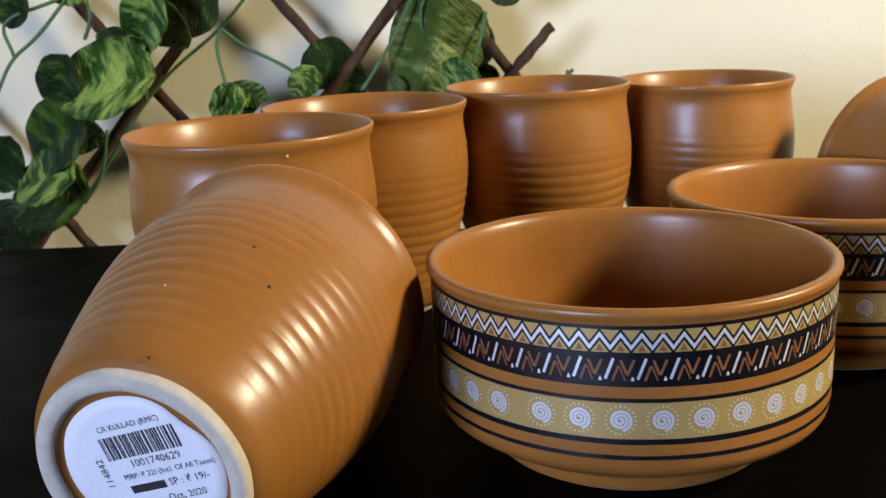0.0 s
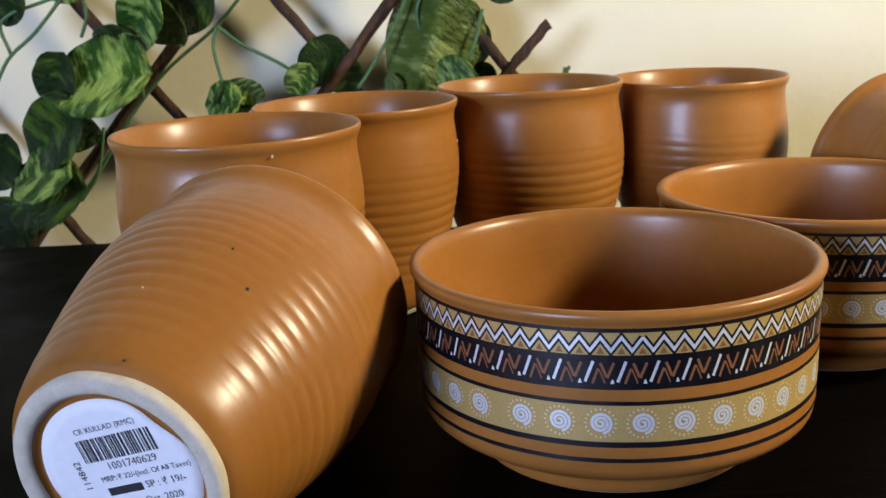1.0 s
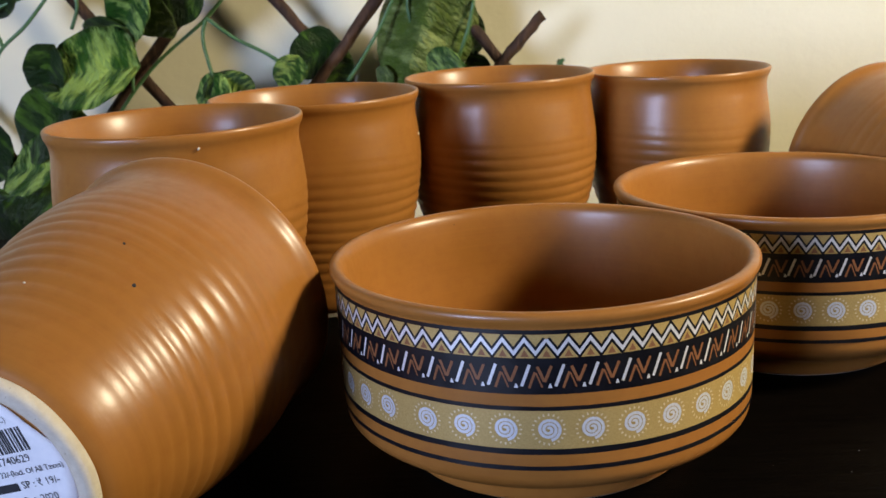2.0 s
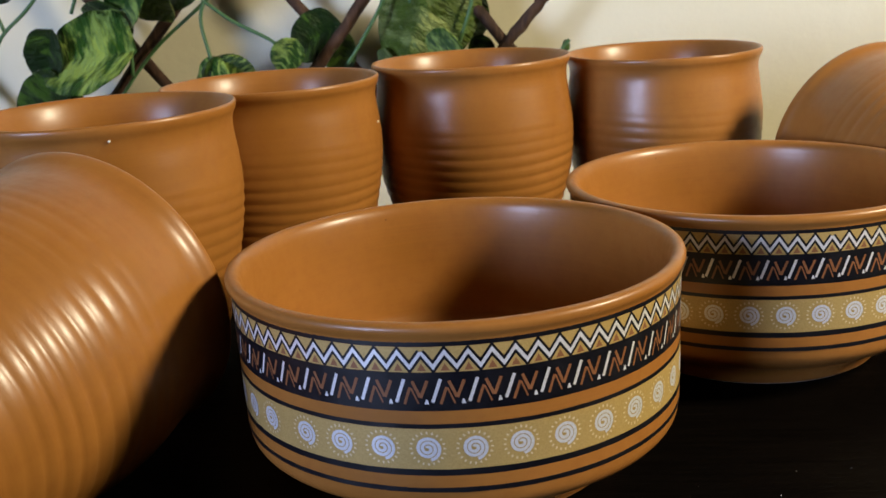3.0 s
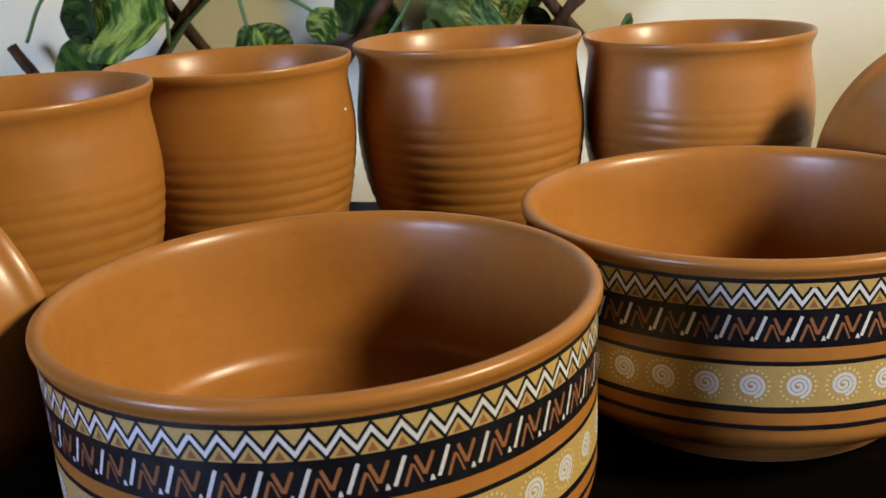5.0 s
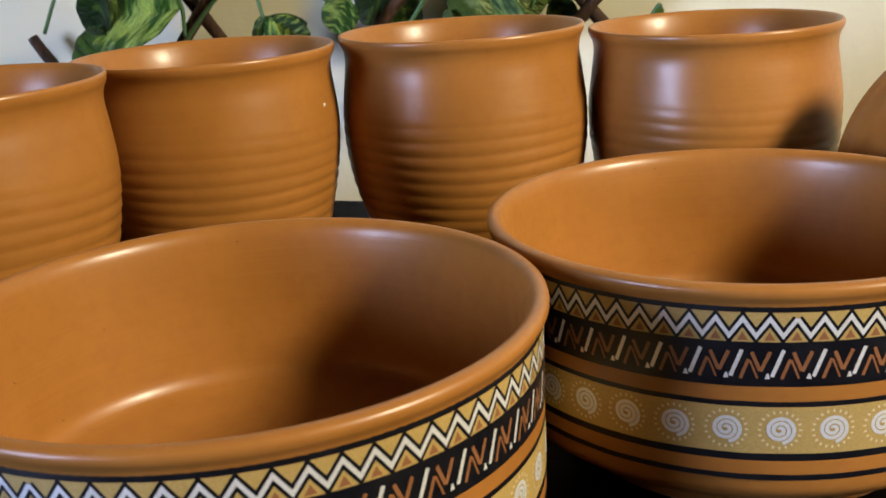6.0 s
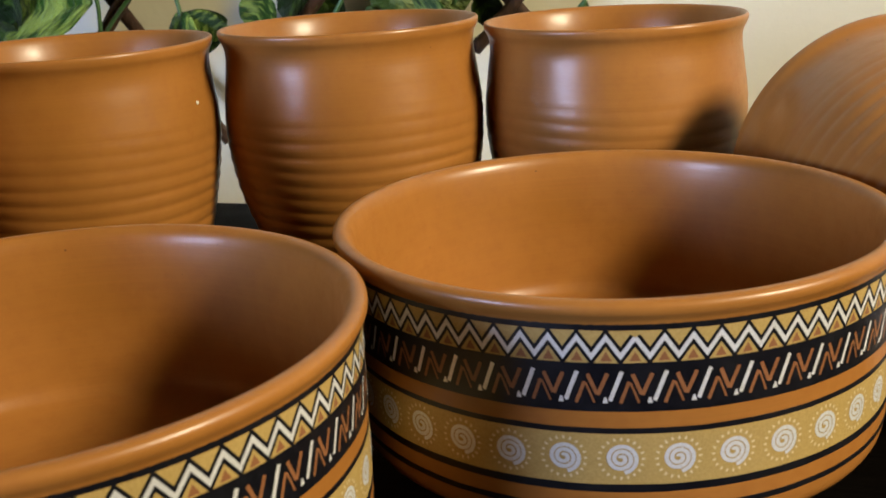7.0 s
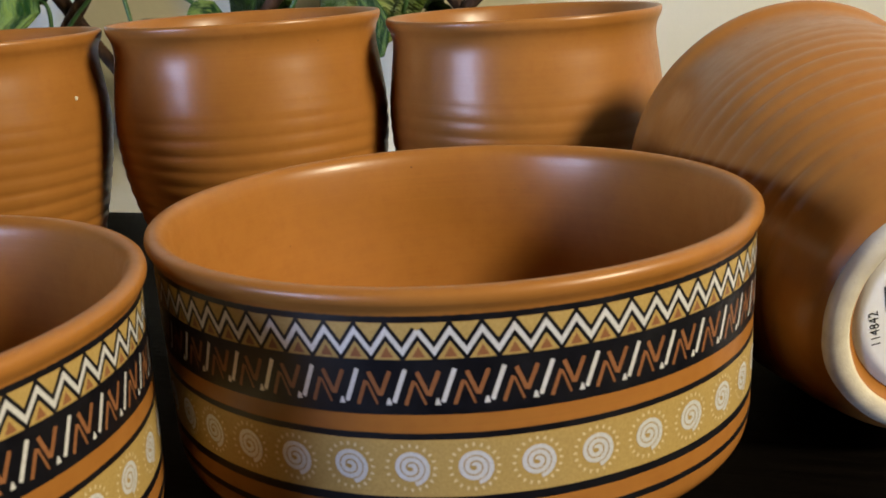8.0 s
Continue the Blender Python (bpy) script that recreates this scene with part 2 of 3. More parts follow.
tagged(new("window_1", mesh_of("window_1", bm, CEILING, False)), "white framed window letting in cool daylight", "window", kind="structure")

# the table: one thick top on four legs
table = empty("table", pose(0, 0, 0), "black stained wooden table with a worn satin top", "table")
part("tabletop", box(bmesh.new(), (-0.75, -0.42, -0.032), (0.75, 0.522, 0.0), 0.003), WOOD, table)
for x in (-0.68, 0.68):
    for y in (-0.35, 0.45):
        part("leg", box(bmesh.new(), (x - 0.03, y - 0.03, FLOOR_Z), (x + 0.03, y + 0.03, -0.032), 0.003), WOOD, table)

# the lamp that gives the warm light, out of view
lamp = empty("floor_lamp", pose(1.08, 0.10, FLOOR_Z), "brass floor lamp with an open metal shade beside the table", "lamp")
head = Matrix.Translation((-1.08, -0.10, -FLOOR_Z)) @ look(LAMP, (0.06, 0.35, 0.04))
shade = lathe(curve_rows([(0.100, -0.010), (0.098, 0.02), (0.07, 0.07), (0.03, 0.10), (0.028, 0.14), (0.0, 0.15)], 0.01), 40)
shade.transform(head)
part("shade", shade, METAL, lamp)
part("arm", tube(bmesh.new(), [head @ Vector((0, 0, 0.14)), head @ Vector((0.0, 0.02, 0.19)), Vector((0, 0, 1.40)), Vector((0, 0, 1.36))], 0.009, 10), METAL, lamp)
part("pole", tube(bmesh.new(), [Vector((0, 0, 0.02)), Vector((0, 0, 0.7)), Vector((0, 0, 1.38))], 0.012, 12), METAL, lamp)
part("base", lathe([(0.0, 0.0), (0.13, 0.0), (0.135, 0.006), (0.13, 0.014), (0.05, 0.024), (0.0, 0.026)], 40), METAL, lamp)

# ---------------------------------------------------------------- cups
def cup_profile():
    """Outside from the foot up, over the lip and down the inside: (radius, height, ridge)."""
    outer = curve_rows([(0.0231, 0.0022), (0.0256, 0.0048), (0.0280, 0.0115), (0.0302, 0.0200), (0.0326, 0.0290), (0.0348, 0.0390), (0.0364, 0.0490), (0.0370, 0.0580),
                        (0.0364, 0.0670), (0.0358, 0.0730), (0.0361, 0.0765), (0.0371, 0.0788)], 0.00062)
    lip = [(0.0373, 0.0796), (0.0374, 0.0803), (0.0373, 0.0809), (0.0370, 0.0812), (0.0366, 0.0812), (0.0361, 0.0808), (0.0357, 0.0800)]
    inner = curve_rows([(0.0353, 0.0790), (0.0338, 0.0730), (0.0334, 0.0620), (0.0336, 0.0520), (0.0318, 0.0360), (0.0280, 0.0200), (0.0220, 0.0100), (0.0120, 0.0066)], 0.0030)
    return outer, lip, inner + [(0.0, 0.0060)]


def cup_body(full=0.0):
    """full: how much fuller than usual the hand-thrown belly is."""
    outer, lip, inner = cup_profile()
    outer = [(p * (1 + full * math.exp(-((q - 0.036) / 0.021) ** 2)), q) for p, q in outer]
    rows = outer + lip + inner
    last = len(outer)

    def warp(a, i, r, z):
        if i >= last:
            return r, z
        fade = max(0.0, min(1.0, (z - 0.007) / 0.008)) * max(0.0, min(1.0, (0.063 - z) / 0.017))
        wave = z / 0.0041 + 0.10 * math.sin(a * 2 + 1) + 0.07 * math.sin(3 * a + z * 160) + a / (2 * math.pi)
        s = wave % 1.0
        ridge = (math.sin(math.pi * s) ** 0.8) - 0.6
        lot = 0.75 + 0.5 * noise.noise(Vector((math.cos(a), math.sin(a), z * 90)))
        return r + 0.00047 * fade * ridge * lot + 0.00010 * math.sin(2 * a + 0.6), z
    return lathe(rows, 128, warp)


def cup_base():
    """The recessed underside inside the foot ring."""
    return lathe([(0.0, 0.0030), (0.010, 0.0030), (0.0176, 0.0028), (0.0186, 0.0022), (0.0190, 0.0012)], 72)


def foot_ring(r0, r1, h):
    rows = [(r0, h), (r0 + 0.0002, 0.0008), (r0 + 0.0009, 0.0001), ((r0 + r1) / 2, 0.0), (r1 - 0.0010, 0.0001), (r1 - 0.0002, 0.0009), (r1, h)]

    def warp(a, i, r, z):
        return r + 0.00018 * noise.noise(Vector((3 * math.cos(a), 3 * math.sin(a), r * 400))), z
    return lathe(rows, 96, warp)


BODY = mesh_of("body", cup_body(), TERRA)
FULL_BODY = mesh_of("body", cup_body(0.055), TERRA)
BASE = mesh_of("underside", cup_base(), TERRA)
RING = mesh_of("foot_ring", foot_ring(0.0188, 0.0232, 0.0024), CREAM)


def cup(m, label, body=BODY):
    ob = empty("cup", m, label, "cup", "terracotta cups")
    part("body", body, None, ob)
    part("underside", BASE, None, ob)
    part("foot_ring", RING, None, ob, "unglazed cream clay foot ring")
    return ob


def lying(x, y, z, az, el, spin):
    """A cup on its side: its foot at x, y, z, its mouth towards az, raised by el."""
    a, e = radians(az), radians(el)
    d = Vector((math.cos(a) * math.cos(e), math.sin(a) * math.cos(e), math.sin(e)))
    return Matrix.Translation((x, y, z)) @ d.to_track_quat("Z", "Y").to_matrix().to_4x4() @ pose(0, 0, 0, 0, 0, spin)


STANDING = [(-0.0602, 0.3219, 25, 1.041, 1.011, BODY),
            (-0.0282, 0.3932, 140, 1.042, 0.990, BODY),
            (0.0414, 0.4292, 260, 1.018, 1.000, FULL_BODY),
            (0.1161, 0.4514, 80, 1.025, 0.965, FULL_BODY)]
standing = []
for x, y, spin, wide, tall, body in STANDING:
    c = cup(pose(x, y, 0, 0, 0, spin), "empty ridged terracotta cup standing on the dark table", body)
    c.scale = (wide, wide, tall)
    standing.append(c)
cup_f = cup(lying(-0.0661, 0.1888, 0.0289, 74.8, 9.1, 0), "terracotta cup lying on its side with a price sticker")
cup_g = cup(lying(0.2168, 0.3484, 0.0287, 111.4, 9.2, 0), "terracotta cup lying on its side beside a bowl")

cup_f.scale = (1.035, 1.035, 1.018)
cup_g.scale = (1.030, 1.030, 1.026)


# the price stickers under the two lying cups


def words(text, width, x, y, turn=0.0):
    cu = bpy.data.curves.new("print", "FONT")
    cu.body, cu.size, cu.resolution_u = text, 1.0, 2
    cu.align_x, cu.align_y = "CENTER", "CENTER"
    ob = new("print", cu)
    me = bpy.data.meshes.new_from_object(ob.evaluated_get(bpy.context.evaluated_depsgraph_get()))
    bpy.data.objects.remove(ob)
    xs = [v.co.x for v in me.vertices]
    me.transform(pose(x, y, 0, 0, 0, turn) @ Matrix.Scale(width / (max(xs) - min(xs)), 4))
    me.materials.clear()
    me.materials.append(INK)
    return me


def sticker(thing, turn, dx=0.0):
    """White paper with print in the recess of the foot; its face looks out of the foot."""
    place = Matrix.Translation((0, 0, 0.0027)) @ pose(0, 0, 0, 0, 180, 0) @ pose(0, 0, 0, 0, 0, turn)
    bm = bmesh.new()
    n, m = 64, 6
    rows = []
    for k in range(n):
        a = 2 * math.pi * k / n
        r = 0.0174 * (1 + 0.02 * math.cos(2 * a + 0.5) + 0.012 * math.sin(3 * a)) * (1 - 0.10 * math.exp(-((a - 0.55) / 0.35) ** 2))
        rows.append([bm.verts.new((r * f / m * math.cos(a), r * f / m * math.sin(a), 0.0009 * max(0.0, f / m - 0.55) ** 2 * math.exp(-((a - 0.55) / 0.5) ** 2))) for f in range(1, m + 1)])
    centre = bm.verts.new((0, 0, 0))
    for k in range(n):
        p, q = rows[k], rows[(k + 1) % n]
        bm.faces.new((centre, p[0], q[0]))
        for f in range(m - 1):
            bm.faces.new((p[f], p[f + 1], q[f + 1], q[f]))
    got = bmesh.ops.extrude_face_region(bm, geom=bm.faces[:])
    for v in got["geom"]:
        if isinstance(v, bmesh.types.BMVert):
            v.co.z -= 0.00012
    bmesh.ops.recalc_face_normals(bm, faces=bm.faces[:])
    paper = part("sticker", bm, PAPER, thing, "white printed paper price sticker")
    paper.matrix_local = place
    rnd = random.Random(4)
    x = -0.0070
    runs = [(-0.0053, 0.0030, -0.0048, -0.0030)]  # a plain bar for the shop's name, then the barcode
    while x < 0.0104:
        w = rnd.choice((0.00016, 0.00022, 0.00038, 0.00055))
        runs.append((x, x + w, 0.0034, 0.0086))
        x += w + rnd.choice((0.00020, 0.00028, 0.00045))
    for i, (x0, x1, y0, y1) in enumerate(runs):
        part("printed_bar" if i == 0 else "barcode_bar", box(bmesh.new(), (x0 + dx, y0, 0.00006), (x1 + dx, y1, 0.00011)), INK, paper, smooth=False)
    for text, width, x, y, t in (("CR KULLAD (RMC)", 0.0148, 0.0013, 0.0105, 0), ("1001740629", 0.0116, 0.0034, 0.0018, 0), ("MRP: \u20b9 22/-(Incl. Of All Taxes)", 0.0216, 0.0053, -0.0009, 0),
                                 ("SP : \u20b9 19/-", 0.0095, 0.0087, -0.0038, 0), ("Oct, 2020", 0.0090, 0.0066, -0.0072, 0), ("114842", 0.0066, -0.0092, 0.0008, 90)):
        part("print", words(text, width, x + dx, y, t), None, paper).location.z = 0.00010


sticker(cup_f, 16.6)
sticker(cup_g, 12, -0.0045)

# small chips and specks in the glaze


def mark(thing, x, y, z, r, material):
    bm = bmesh.new()
    bmesh.ops.create_icosphere(bm, subdivisions=2, radius=r)
    for v in bm.verts:
        v.co *= 1 + 0.35 * noise.noise(v.co * 2500 + Vector((x, y, z)) * 100)
    ob = part("chip", bm, material, thing)
    ob.matrix_local = Matrix.Translation(thing.matrix_basis.inverted() @ Vector((x, y, z)))


mark(standing[1], 0.0098, 0.3917, 0.0640, 0.0006, CREAM)
mark(standing[0], -0.0443, 0.2872, 0.0778, 0.0004, CREAM)
mark(cup_f, -0.0398, 0.2100, 0.0617, 0.0004, INK)
mark(cup_f, -0.0610, 0.2061, 0.0643, 0.00025, CREAM)
mark(cup_f, -0.0607, 0.1871, 0.0550, 0.00032, INK)
mark(cup_f, -0.0439, 0.2190, 0.0686, 0.00027, INK)

# ---------------------------------------------------------------- bowls
def wall_r(z):
    return 0.0528 + (z - 0.035) * 0.0156


def bowl_body():
    outer = curve_rows([(0.0366, 0.0006), (0.0370, 0.0014), (0.0372, 0.0026), (0.0377, 0.0042), (0.0390, 0.0056), (0.0426, 0.0071), (0.0471, 0.0092), (0.0506, 0.0116), (0.0520, 0.0135), (0.0523, 0.0154), (wall_r(0.017), 0.0170)], 0.0009)
    outer += [(wall_r(z / 1000), z / 1000) for z in range(18, 48, 2)]
    lip = [(0.0530, 0.0482), (0.0531, 0.0488), (0.0534, 0.0494), (0.0538, 0.0500), (0.0540, 0.0505), (0.05405, 0.0511), (0.0539, 0.0517), (0.0535, 0.0521), (0.0530, 0.0523), (0.0524, 0.0524), (0.0517, 0.0522), (0.0511, 0.0517), (0.0506, 0.0509), (0.0503, 0.0500)]
    inner = curve_rows([(0.0501, 0.0490), (0.0496, 0.0440), (0.0490, 0.0320), (0.0485, 0.0230), (0.0481, 0.0200), (0.0471, 0.0182), (0.0452, 0.0170), (0.0350, 0.0136), (0.0206, 0.0108)], 0.0012)

    def warp(a, i, r, z):
        return (r, z) if 5 < i < len(outer) + 2 else (r + 0.00012 * math.sin(2 * a + 1), z)
    return lathe(outer + lip + inner + [(0.0, 0.0100)], 192, warp)


def band(z0, z1, lift):
    """A thin band of enamel: its face and its two edges are apart in shading, so that the edges stay crisp."""
    def warp(a, i, r, z):
        return r, z + 0.00007 * noise.noise(Vector((9 * math.cos(a), 9 * math.sin(a), z * 900)))
    lo, hi = wall_r(z0), wall_r(z1)
    bm = lathe([(lo - 0.0001, z0), (lo + lift, z0 + 0.00003), (hi + lift, z1 - 0.00003), (hi - 0.0001, z1)], 160, warp)
    for f in bm.faces:
        f.smooth = True
    for e in bm.edges:
        e.smooth = abs(e.verts[0].co.z - e.verts[1].co.z) > (z1 - z0) / 2
    return bm


def on_wall(s, z, lift):
    """A point s metres along the wall from angle 0."""
    r = wall_r(z)
    a = s / 0.0528
    r += lift
    return r * math.cos(a), r * math.sin(a), z


def strip(bm, pts, width, closed=False):
    """A flat ribbon along points (s, z); gives its quads in the (s, z) plane."""
    n = len(pts)
    left, right = [], []
    for i, p in enumerate(pts):
        p = Vector(p)
        a = Vector(pts[i - 1]) if i or closed else None
        b = Vector(pts[(i + 1) % n]) if i < n - 1 or closed else None
        d0 = (p - a).normalized() if a is not None else (b - p).normalized()
        d1 = (b - p).normalized() if b is not None else d0
        m = (d0 + d1).normalized()
        side = Vector((-m.y, m.x)) * (width / 2 / max(0.35, m.dot(d0)))
        left.append(bm.verts.new((*(p + side), 0)))
        right.append(bm.verts.new((*(p - side), 0)))
    for i in range(n - 1):
        bm.faces.new((right[i], right[i + 1], left[i + 1], left[i]))
    return bm


def wrap(bm, lift, s0=0.0):
    for v in bm.verts:
        v.co = on_wall(v.co.x + s0, v.co.y, lift)
    return bm


ROUND = 2 * math.pi * 0.0528


def zigzag(width, lift, teeth, z0=0.0434, z1=0.0465):
    bm = bmesh.new()
    step = ROUND / teeth / 2
    strip(bm, [(i * step, z1 if i % 2 == 0 else z0) for i in range(2 * teeth + 1)], width)
    return wrap(bm, lift)


def triangle():
    bm = bmesh.new()
    w, z0, z1 = ROUND / 72 * 0.20, 0.0426, 0.0442
    bm.faces.new([bm.verts.new(p) for p in ((-w, z0, 0), (w, z0, 0), (0, z1, 0))])
    return wrap(bm, 0.00006)


def slash():
    return wrap(strip(bmesh.new(), [(-0.0009, 0.0360), (0.0009, 0.0409)], 0.00068), 0.00010)


def letter():
    bm = bmesh.new()
    strip(bm, [(0.0007, 0.0356), (0.0020, 0.0392)], 0.00056)
    strip(bm, [(0.0022, 0.0390), (0.0035, 0.0357)], 0.00036)
    strip(bm, [(0.0025, 0.0405), (0.0039, 0.0371)], 0.00064)
    strip(bm, [(0.0040, 0.0370), (0.0055, 0.0406)], 0.00064)
    return wrap(bm, 0.00010)


def dot():
    bm = bmesh.new()
    bm.faces.new([bm.verts.new(p) for p in ((0.0047, 0.0356, 0), (0.0056, 0.0356, 0), (0.0053, 0.0366, 0), (0.0050, 0.0366, 0))])
    return wrap(bm, 0.00010)


SUN_Z = 0.0260


def spiral():
    bm = bmesh.new()
    pts = []
    for i in range(64):
        t = i / 63
        a = -2 * math.pi * 2.6 * t + 2.4
        r = 0.00022 + 0.00232 * t ** 0.92
        pts.append((r * math.cos(a), SUN_Z + r * math.sin(a)))
    strip(bm, pts, 0.00068)
    return wrap(bm, 0.00010)


def rays():
    bm = bmesh.new()
    for i in range(20):
        a = 2 * math.pi * i / 20
        r, w, h = 0.00345, 0.00023, 0.00028
        c, s = math.cos(a), math.sin(a)
        bm.faces.new([bm.verts.new(((r + q) * c - p * s, SUN_Z + (r + q) * s + p * c, 0)) for q, p in ((-h, -w), (h, -w * 0.6), (h, w * 0.6), (-h, w))])
    return wrap(bm, 0.00010)


B_BODY = mesh_of("body", bowl_body(), TERRA)
B_RING = mesh_of("foot_ring", foot_ring(0.0305, 0.0368, 0.0010), CREAM)
B_UNDER = mesh_of("underside", lathe([(0.0, 0.0030), (0.0295, 0.0028), (0.0306, 0.0008)], 72), TERRA)
BANDS = [(mesh_of("band", band(z0, z1, lift), mat, False), lab) for z0, z1, lift, mat, lab in (
    (0.0476, 0.0487, 0.00005, BLACK, "black enamel line"), (0.0423, 0.0476, 0.00004, GOLD, "gold lustre band"),
    (0.0341, 0.0423, 0.00006, BLACK, "broad black enamel band"), (0.0303, 0.0313, 0.00005, BLACK, "black enamel line"),
    (0.0214, 0.0303, 0.00004, GOLD, "gold lustre band with suns"), (0.0200, 0.0214, 0.00005, BLACK, "black enamel line"),
    (0.0162, 0.0173, 0.00005, BLACK, "black enamel line"))]
ZIGS = {n: (mesh_of("zigzag_outline", zigzag(0.00175, 0.00007, n), BLACK), mesh_of("zigzag", zigzag(0.00070, 0.00010, n), SILVER)) for n in (72, 76)}
TOOTH = mesh_of("triangle", triangle(), RUST)
SLASH, LETTER, DOT = mesh_of("slash", slash(), SILVER), mesh_of("chevron", letter(), RUST), mesh_of("dot", dot(), SILVER)
SPIRAL, RAYS = mesh_of("sun_spiral", spiral(), SILVER), mesh_of("sun_halo", rays(), PALE)


def bowl(x, y, suns, zigs, bars, label):
    """suns: first angle, step and count of the sun row, which closes with a wider gap; zigs, bars: first angle and count of the even rows."""
    ob = empty("bowl", pose(x, y, 0), label, "bowl", "patterned terracotta bowls")
    part("body", B_BODY, None, ob)
    part("underside", B_UNDER, None, ob)
    part("foot_ring", B_RING, None, ob, "unglazed cream clay foot ring")
    for me, lab in BANDS:
        part("band", me, None, ob, lab)
    for me, name in zip(ZIGS[zigs[1]], ("zigzag_outline", "zigzag")):
        part(name, me, None, ob).rotation_euler.z = radians(zigs[0])
    for i in range(zigs[1]):
        part("triangle", TOOTH, None, ob).rotation_euler.z = radians(zigs[0] + 360 / zigs[1] * i)
    for i in range(bars[1]):
        for me, name in ((SLASH, "slash"), (LETTER, "chevron"), (DOT, "dot")):
            part(name, me, None, ob).rotation_euler.z = radians(bars[0] + 360 / bars[1] * i)
    for i in range(suns[2]):
        s = part("sun_spiral", SPIRAL, None, ob)
        s.rotation_euler.z = radians(suns[0] + suns[1] * i)
        tagged(part("sun_halo", RAYS, None, s), kind="stuff")
    return ob


bowl(0.0476, 0.2631, (-123.0, 10.2, 35), (-92.5, 72), (-89.6, 46), "terracotta bowl with gold and black patterned bands")
bowl(0.1296, 0.3348, (-158.5, 9.72, 37), (-78.4, 76), (-74.2, 49), "terracotta bowl with gold and black patterned bands behind its twin")

# ---------------------------------------------------------------- trellis and vine
trellis = empty("trellis", pose(0, 0.640, 0), "brown twig lattice trellis leaning on the cream wall", "trellis")


def twig(x0, z0, x1, z1, y, r, seed):
    rnd = random.Random(seed)
    n = 14
    pts, radii = [], []
    for i in range(n + 1):
        t = i / n
        pts.append((x0 + (x1 - x0) * t + rnd.uniform(-1, 1) * 0.0005, y + rnd.uniform(-1, 1) * 0.0005, z0 + (z1 - z0) * t + rnd.uniform(-1, 1) * 0.0005))
        radii.append(r * rnd.uniform(0.93, 1.07))
    part("twig", tube(bmesh.new(), pts, radii, 10, 0.0006, seed), BARK, trellis)


for i, row in enumerate((
        (-0.2456, 0.1627, -0.1198, -0.0007, 0.0082, 0.0036),
        (-0.1207, 0.1523, -0.0284, 0.0386, 0.0061, 0.0036),
        (-0.0145, 0.1478, 0.0559, 0.058, -0.0102, 0.0034),
        (-0.292, 0.0622, -0.2104, -0.0486, 0.0082, 0.0034),
        (-0.098, 0.1558, -0.2661, -0.0391, -0.0031, 0.0038),
        (0.0047, 0.1432, -0.0807, 0.0404, -0.0102, 0.0036),
        (0.0718, 0.0955, 0.0277, 0.0479, -0.0123, 0.0032))):
    twig(*row, i + 3)

vine = empty("vine", pose(0, 0.614, 0), "artificial ivy vine with variegated leaves on the trellis", "plant")


def stem(points, r=0.0011):
    rows = [Vector(p) - vine.location for p in points]
    pts = [2 * rows[0] - rows[1], *rows, 2 * rows[-1] - rows[-2]]
    out = []
    for a, b, c, d in zip(pts, pts[1:], pts[2:], pts[3:]):
        for i in range(6):
            t = i / 6
            out.append(0.5 * (2 * b + (c - a) * t + (2 * a - 5 * b + 4 * c - d) * t * t + (3 * b - a - 3 * c + d) * t ** 3))
    out.append(rows[-1])
    part("stem", tube(bmesh.new(), out, r, 7), STEM, vine)


def leaf_mesh(name, material, seed, cup_in=0.25, wide=0.86):
    """A heart-shaped leaf, 1 long from stalk to tip along +x, facing +z, with a folded midrib and a wavy edge."""
    bm = bmesh.new()
    n, m = 16, 6
    rows = []
    for i in range(n + 1):
        t = i / n
        half = wide * 0.5 * ((1 - ((t - 0.40) / 0.60) ** 2) ** 0.85 if t > 0.40 else (1 - ((0.40 - t) / 0.40) ** 2.6) ** 0.5)
        row = []
        for j in range(-m, m + 1):
            s = j / m
            x = t - 0.14 * (1 - t) ** 2 * abs(s) ** 1.6
            y = half * s
            z = cup_in * half * abs(s) ** 1.1 - 0.16 * (t - 0.35) ** 2 + 0.020 * math.sin(9 * t + seed) * abs(s) ** 2 + 0.012 * math.cos(21 * t + 3 * s) * abs(s)
            z += 0.03 * noise.noise(Vector((3 * t, 2 * s, seed)))
            row.append(bm.verts.new((x, y, z)))
        rows.append(row)
    for a, b in zip(rows, rows[1:]):
        for j in range(2 * m):
            bm.faces.new((a[j], b[j], b[j + 1], a[j + 1]))
    bmesh.ops.remove_doubles(bm, verts=bm.verts[:], dist=1e-5)
    top = bm.faces[:]
    got = bmesh.ops.extrude_face_region(bm, geom=top)
    for v in got["geom"]:
        if isinstance(v, bmesh.types.BMVert):
            v.co.z -= 0.012
    bmesh.ops.recalc_face_normals(bm, faces=bm.faces[:])
    return mesh_of(name, bm, material)


LEAVES = {k: [leaf_mesh("leaf", m, s, c) for s in (1, 2, 3)] for k, m, c in (("mix", LEAF_MIX, 0.22), ("dark", LEAF_DARK, 0.3), ("pale", LEAF_PALE, 0.2), ("fold", LEAF_PALE, -0.75))}


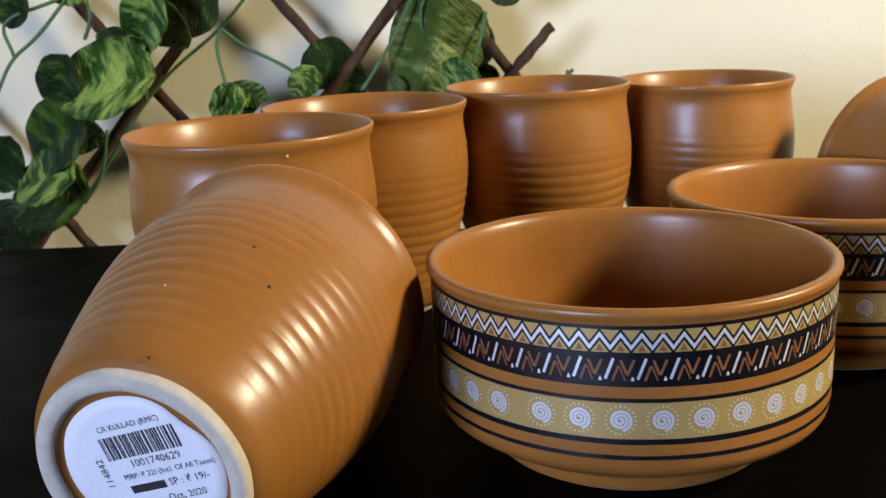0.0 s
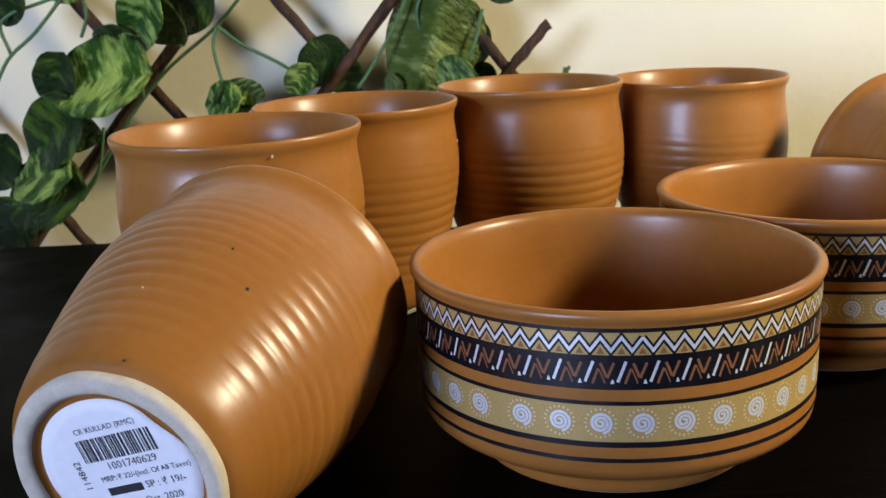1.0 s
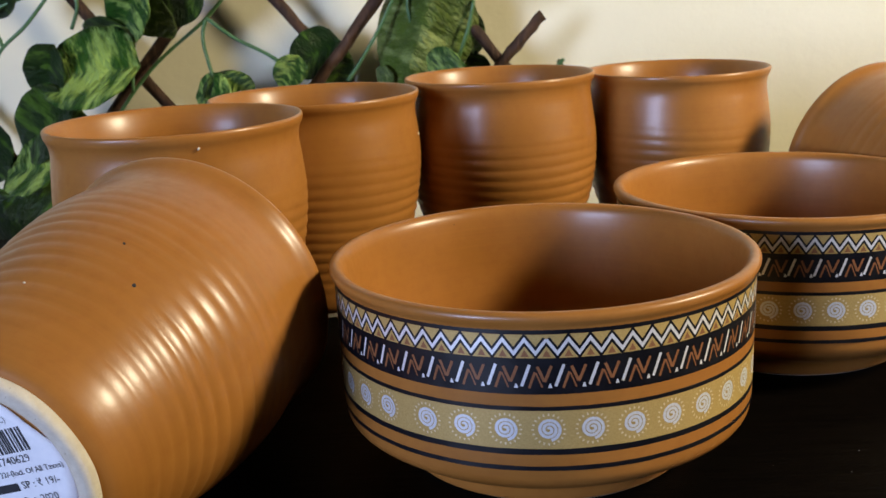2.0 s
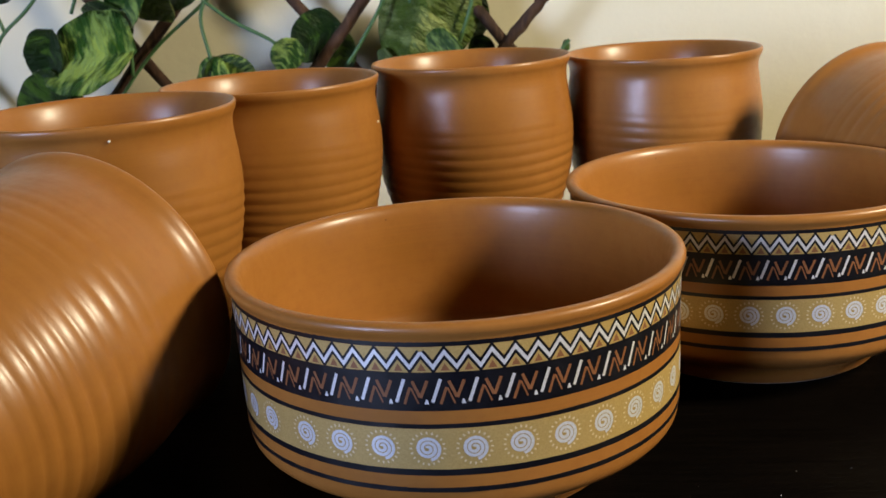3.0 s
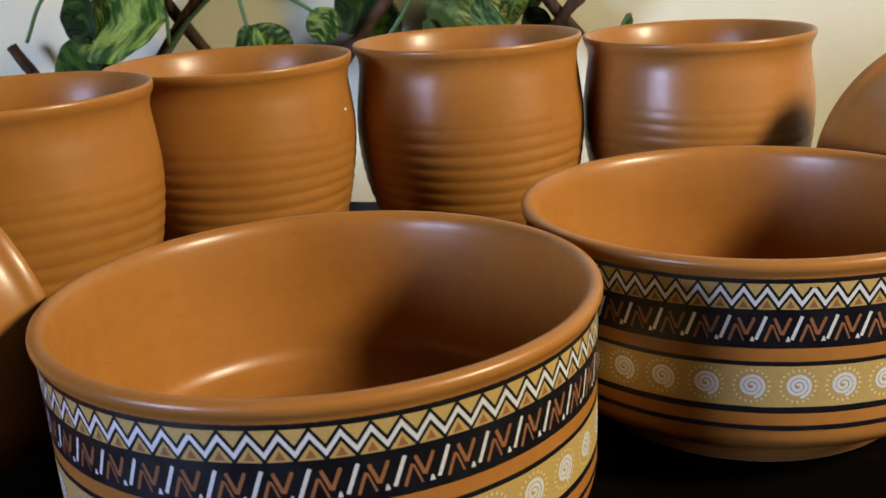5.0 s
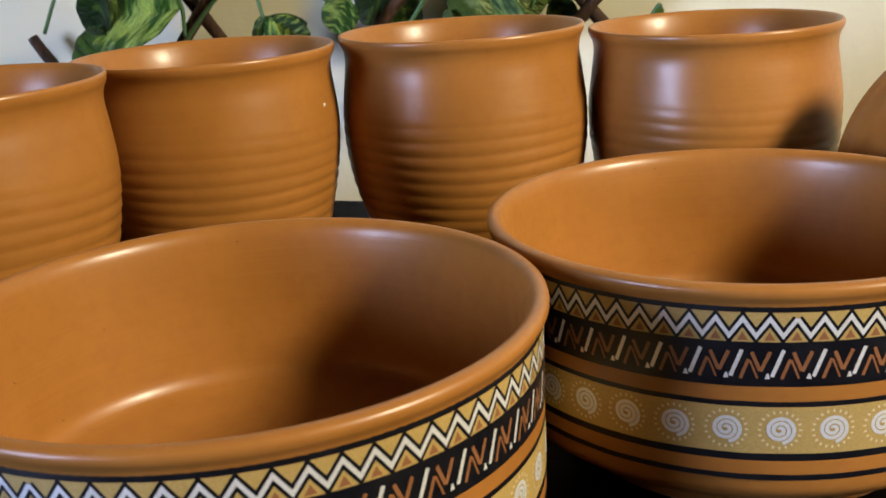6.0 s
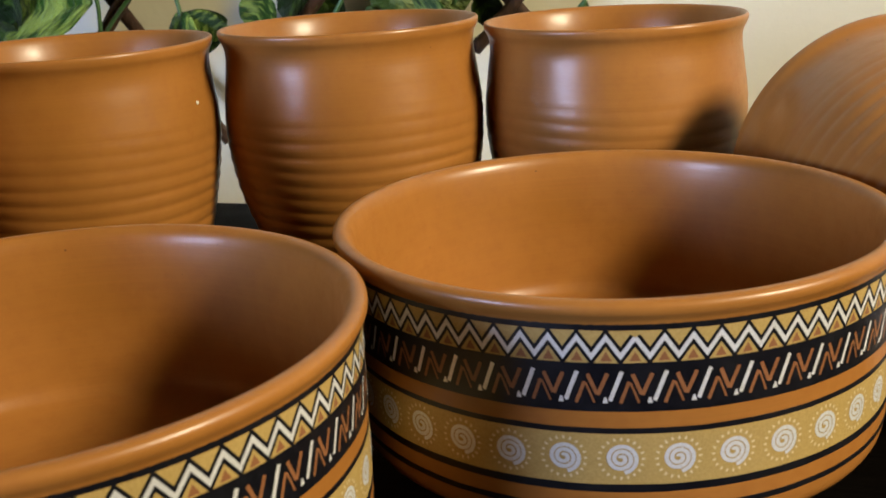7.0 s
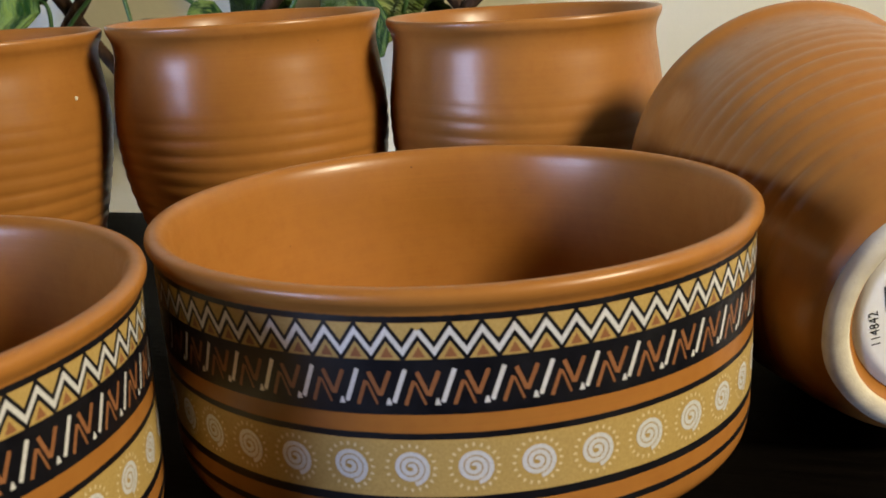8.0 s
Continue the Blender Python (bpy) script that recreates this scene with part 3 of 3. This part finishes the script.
def leaf(kind, x, z, y, size, turn, tip=20, lean=0.0, seed=0):
    """A leaf round the point x, z of the wall's plane at depth y: turn is the way its tip points (0 right, 90 up), tip how far its face leans back, lean its twist."""
    me = LEAVES[kind][seed % 3]
    ob = part("leaf", me, None, vine)
    face = pose(0, 0, 0, 90, 0, 0) @ pose(0, 0, 0, 0, 0, turn) @ pose(0, 0, 0, lean, tip, 0)
    ob.matrix_world = Matrix.Translation((x, y, z)) @ face @ Matrix.Scale(size, 4) @ Matrix.Translation((-0.5, 0, 0))
    return ob

for row in (
        ("mix", -0.1946, 0.0758, 0.6042, 0.0615, 186, 15, 35, 0),
        ("dark", -0.2172, 0.0722, 0.6124, 0.0353, 250, 15, 20, 2),
        ("dark", -0.1829, 0.0961, 0.6195, 0.0341, 185, 25, -30, 1),
        ("dark", -0.2245, 0.0431, 0.6093, 0.0503, 215, 20, 25, 1),
        ("mix", -0.2347, 0.0213, 0.6062, 0.045, 185, 30, 40, 2),
        ("dark", -0.237, 0.0086, 0.6124, 0.0556, 190, 20, 30, 0),
        ("dark", -0.2128, 0.046, 0.6205, 0.0342, 330, 20, 10, 2),
        ("mix", -0.1627, 0.1071, 0.6042, 0.0399, 245, 20, 25, 1),
        ("pale", -0.1521, 0.1053, 0.6124, 0.0371, 300, 25, 25, 2),
        ("dark", -0.1449, 0.1156, 0.6185, 0.0408, 195, 20, -15, 2),
        ("dark", -0.2427, 0.1194, 0.6195, 0.0273, 250, 20, 0, 0),
        ("dark", -0.2618, 0.0255, 0.6246, 0.0344, 250, 10, 10, 2),
        ("mix", -0.1254, 0.0592, 0.6195, 0.0273, 190, 30, 20, 2),
        ("dark", -0.1143, 0.0621, 0.6246, 0.0275, 20, 30, 15, 1),
        ("mix", -0.1066, 0.0637, 0.6195, 0.0205, 330, 30, 15, 0),
        ("mix", -0.0768, 0.0696, 0.6113, 0.0218, 230, 20, -15, 0),
        ("dark", -0.0674, 0.0762, 0.639, 0.0351, 205, 15, 20, 1),
        ("dark", -0.0517, 0.0668, 0.641, 0.0265, 280, 12, 0, 2),
        ("fold", -0.0030, 0.0795, 0.6124, 0.0680, 248, 8, 6, 1),
        ("mix", 0.0129, 0.0671, 0.6001, 0.0347, 190, 50, 0, 1),
        ("dark", 0.0256, 0.0827, 0.64, 0.03, 275, 12, 0, 2),
        ("dark", 0.0338, 0.064, 0.639, 0.0176, 300, 15, 0, 0),
        ("pale", -0.0231, 0.0634, 0.6267, 0.0172, 190, 50, 0, 0),
        ("dark", 0.0436, 0.1148, 0.6246, 0.019, 190, 20, 20, 1),
        ("dark", 0.0807, 0.067, 0.6267, 0.0069, 60, 50, 30, 1),
        ("mix", -0.2058, 0.1339, 0.6144, 0.0372, 230, 20, 0, 0),
        ("dark", -0.2642, -0.0136, 0.6267, 0.0414, 230, 20, 0, 1)):
    leaf(*row)
for row in (
        ((-0.1039, 0.6267, 0.1246), (-0.1242, 0.6267, 0.1029), (-0.1568, 0.6267, 0.0779), (-0.1819, 0.6267, 0.0505), (-0.2046, 0.6267, 0.0188), (-0.2326, 0.6267, -0.0115)),
        ((-0.1227, 0.6185, 0.1031), (-0.1256, 0.6185, 0.0902), (-0.1213, 0.6185, 0.0654)),
        ((-0.1227, 0.6185, 0.1031), (-0.1073, 0.6185, 0.091), (-0.0883, 0.6185, 0.0804), (-0.071, 0.6185, 0.068)),
        ((-0.2045, 0.6185, 0.1291), (-0.2274, 0.6185, 0.1047), (-0.246, 0.6185, 0.0893), (-0.2593, 0.6185, 0.0668)),
        ((-0.2151, 0.6185, 0.1232), (-0.246, 0.6185, 0.1119), (-0.2439, 0.6185, 0.0925)),
        ((-0.0083, 0.6185, 0.1203), (-0.0212, 0.6185, 0.0952), (-0.0357, 0.6185, 0.0731), (-0.043, 0.6185, 0.0635)),
        ((-0.0019, 0.6185, 0.1169), (-0.0059, 0.6185, 0.1042), (-0.0018, 0.6185, 0.0846)),
        ((0.0321, 0.6185, 0.1057), (0.0282, 0.6185, 0.0898), (0.0208, 0.6185, 0.0705)),
        ((-0.1985, 0.6185, 0.1257), (-0.1968, 0.6185, 0.1129), (-0.2017, 0.6185, 0.1003)),
        ((-0.17, 0.6185, 0.0627), (-0.1697, 0.6185, 0.0793), (-0.1755, 0.6185, 0.0861)),
        ((0.0775, 0.6185, 0.0612), (0.0789, 0.6185, 0.0661), (0.0826, 0.6185, 0.0702)),
        ((-0.1952, 0.6185, 0.0472), (-0.2019, 0.6185, 0.0202), (-0.2143, 0.6185, 0.0035))):
    stem(row)

# dust on the table beside the bowls
rnd = random.Random(11)
bm = bmesh.new()
for i in range(110):
    x, y = rnd.uniform(0.05, 0.30), rnd.uniform(0.14, 0.30)
    r = rnd.choice((0.00012, 0.00015, 0.0002, 0.00032))
    if math.hypot(x - 0.0476, y - 0.2631) > 0.058 and math.hypot(x - 0.1296, y - 0.3348) > 0.058:
        bmesh.ops.create_icosphere(bm, subdivisions=1, radius=r, matrix=pose(x, y, r * 0.6, 0, 0, rnd.uniform(0, 180)) @ Matrix.Diagonal((1, rnd.uniform(0.5, 1), 0.6, 1)))
tagged(new("dust", mesh_of("dust", bm, DUST)), "pale dust specks scattered on the dark tabletop", "dust", kind="stuff")
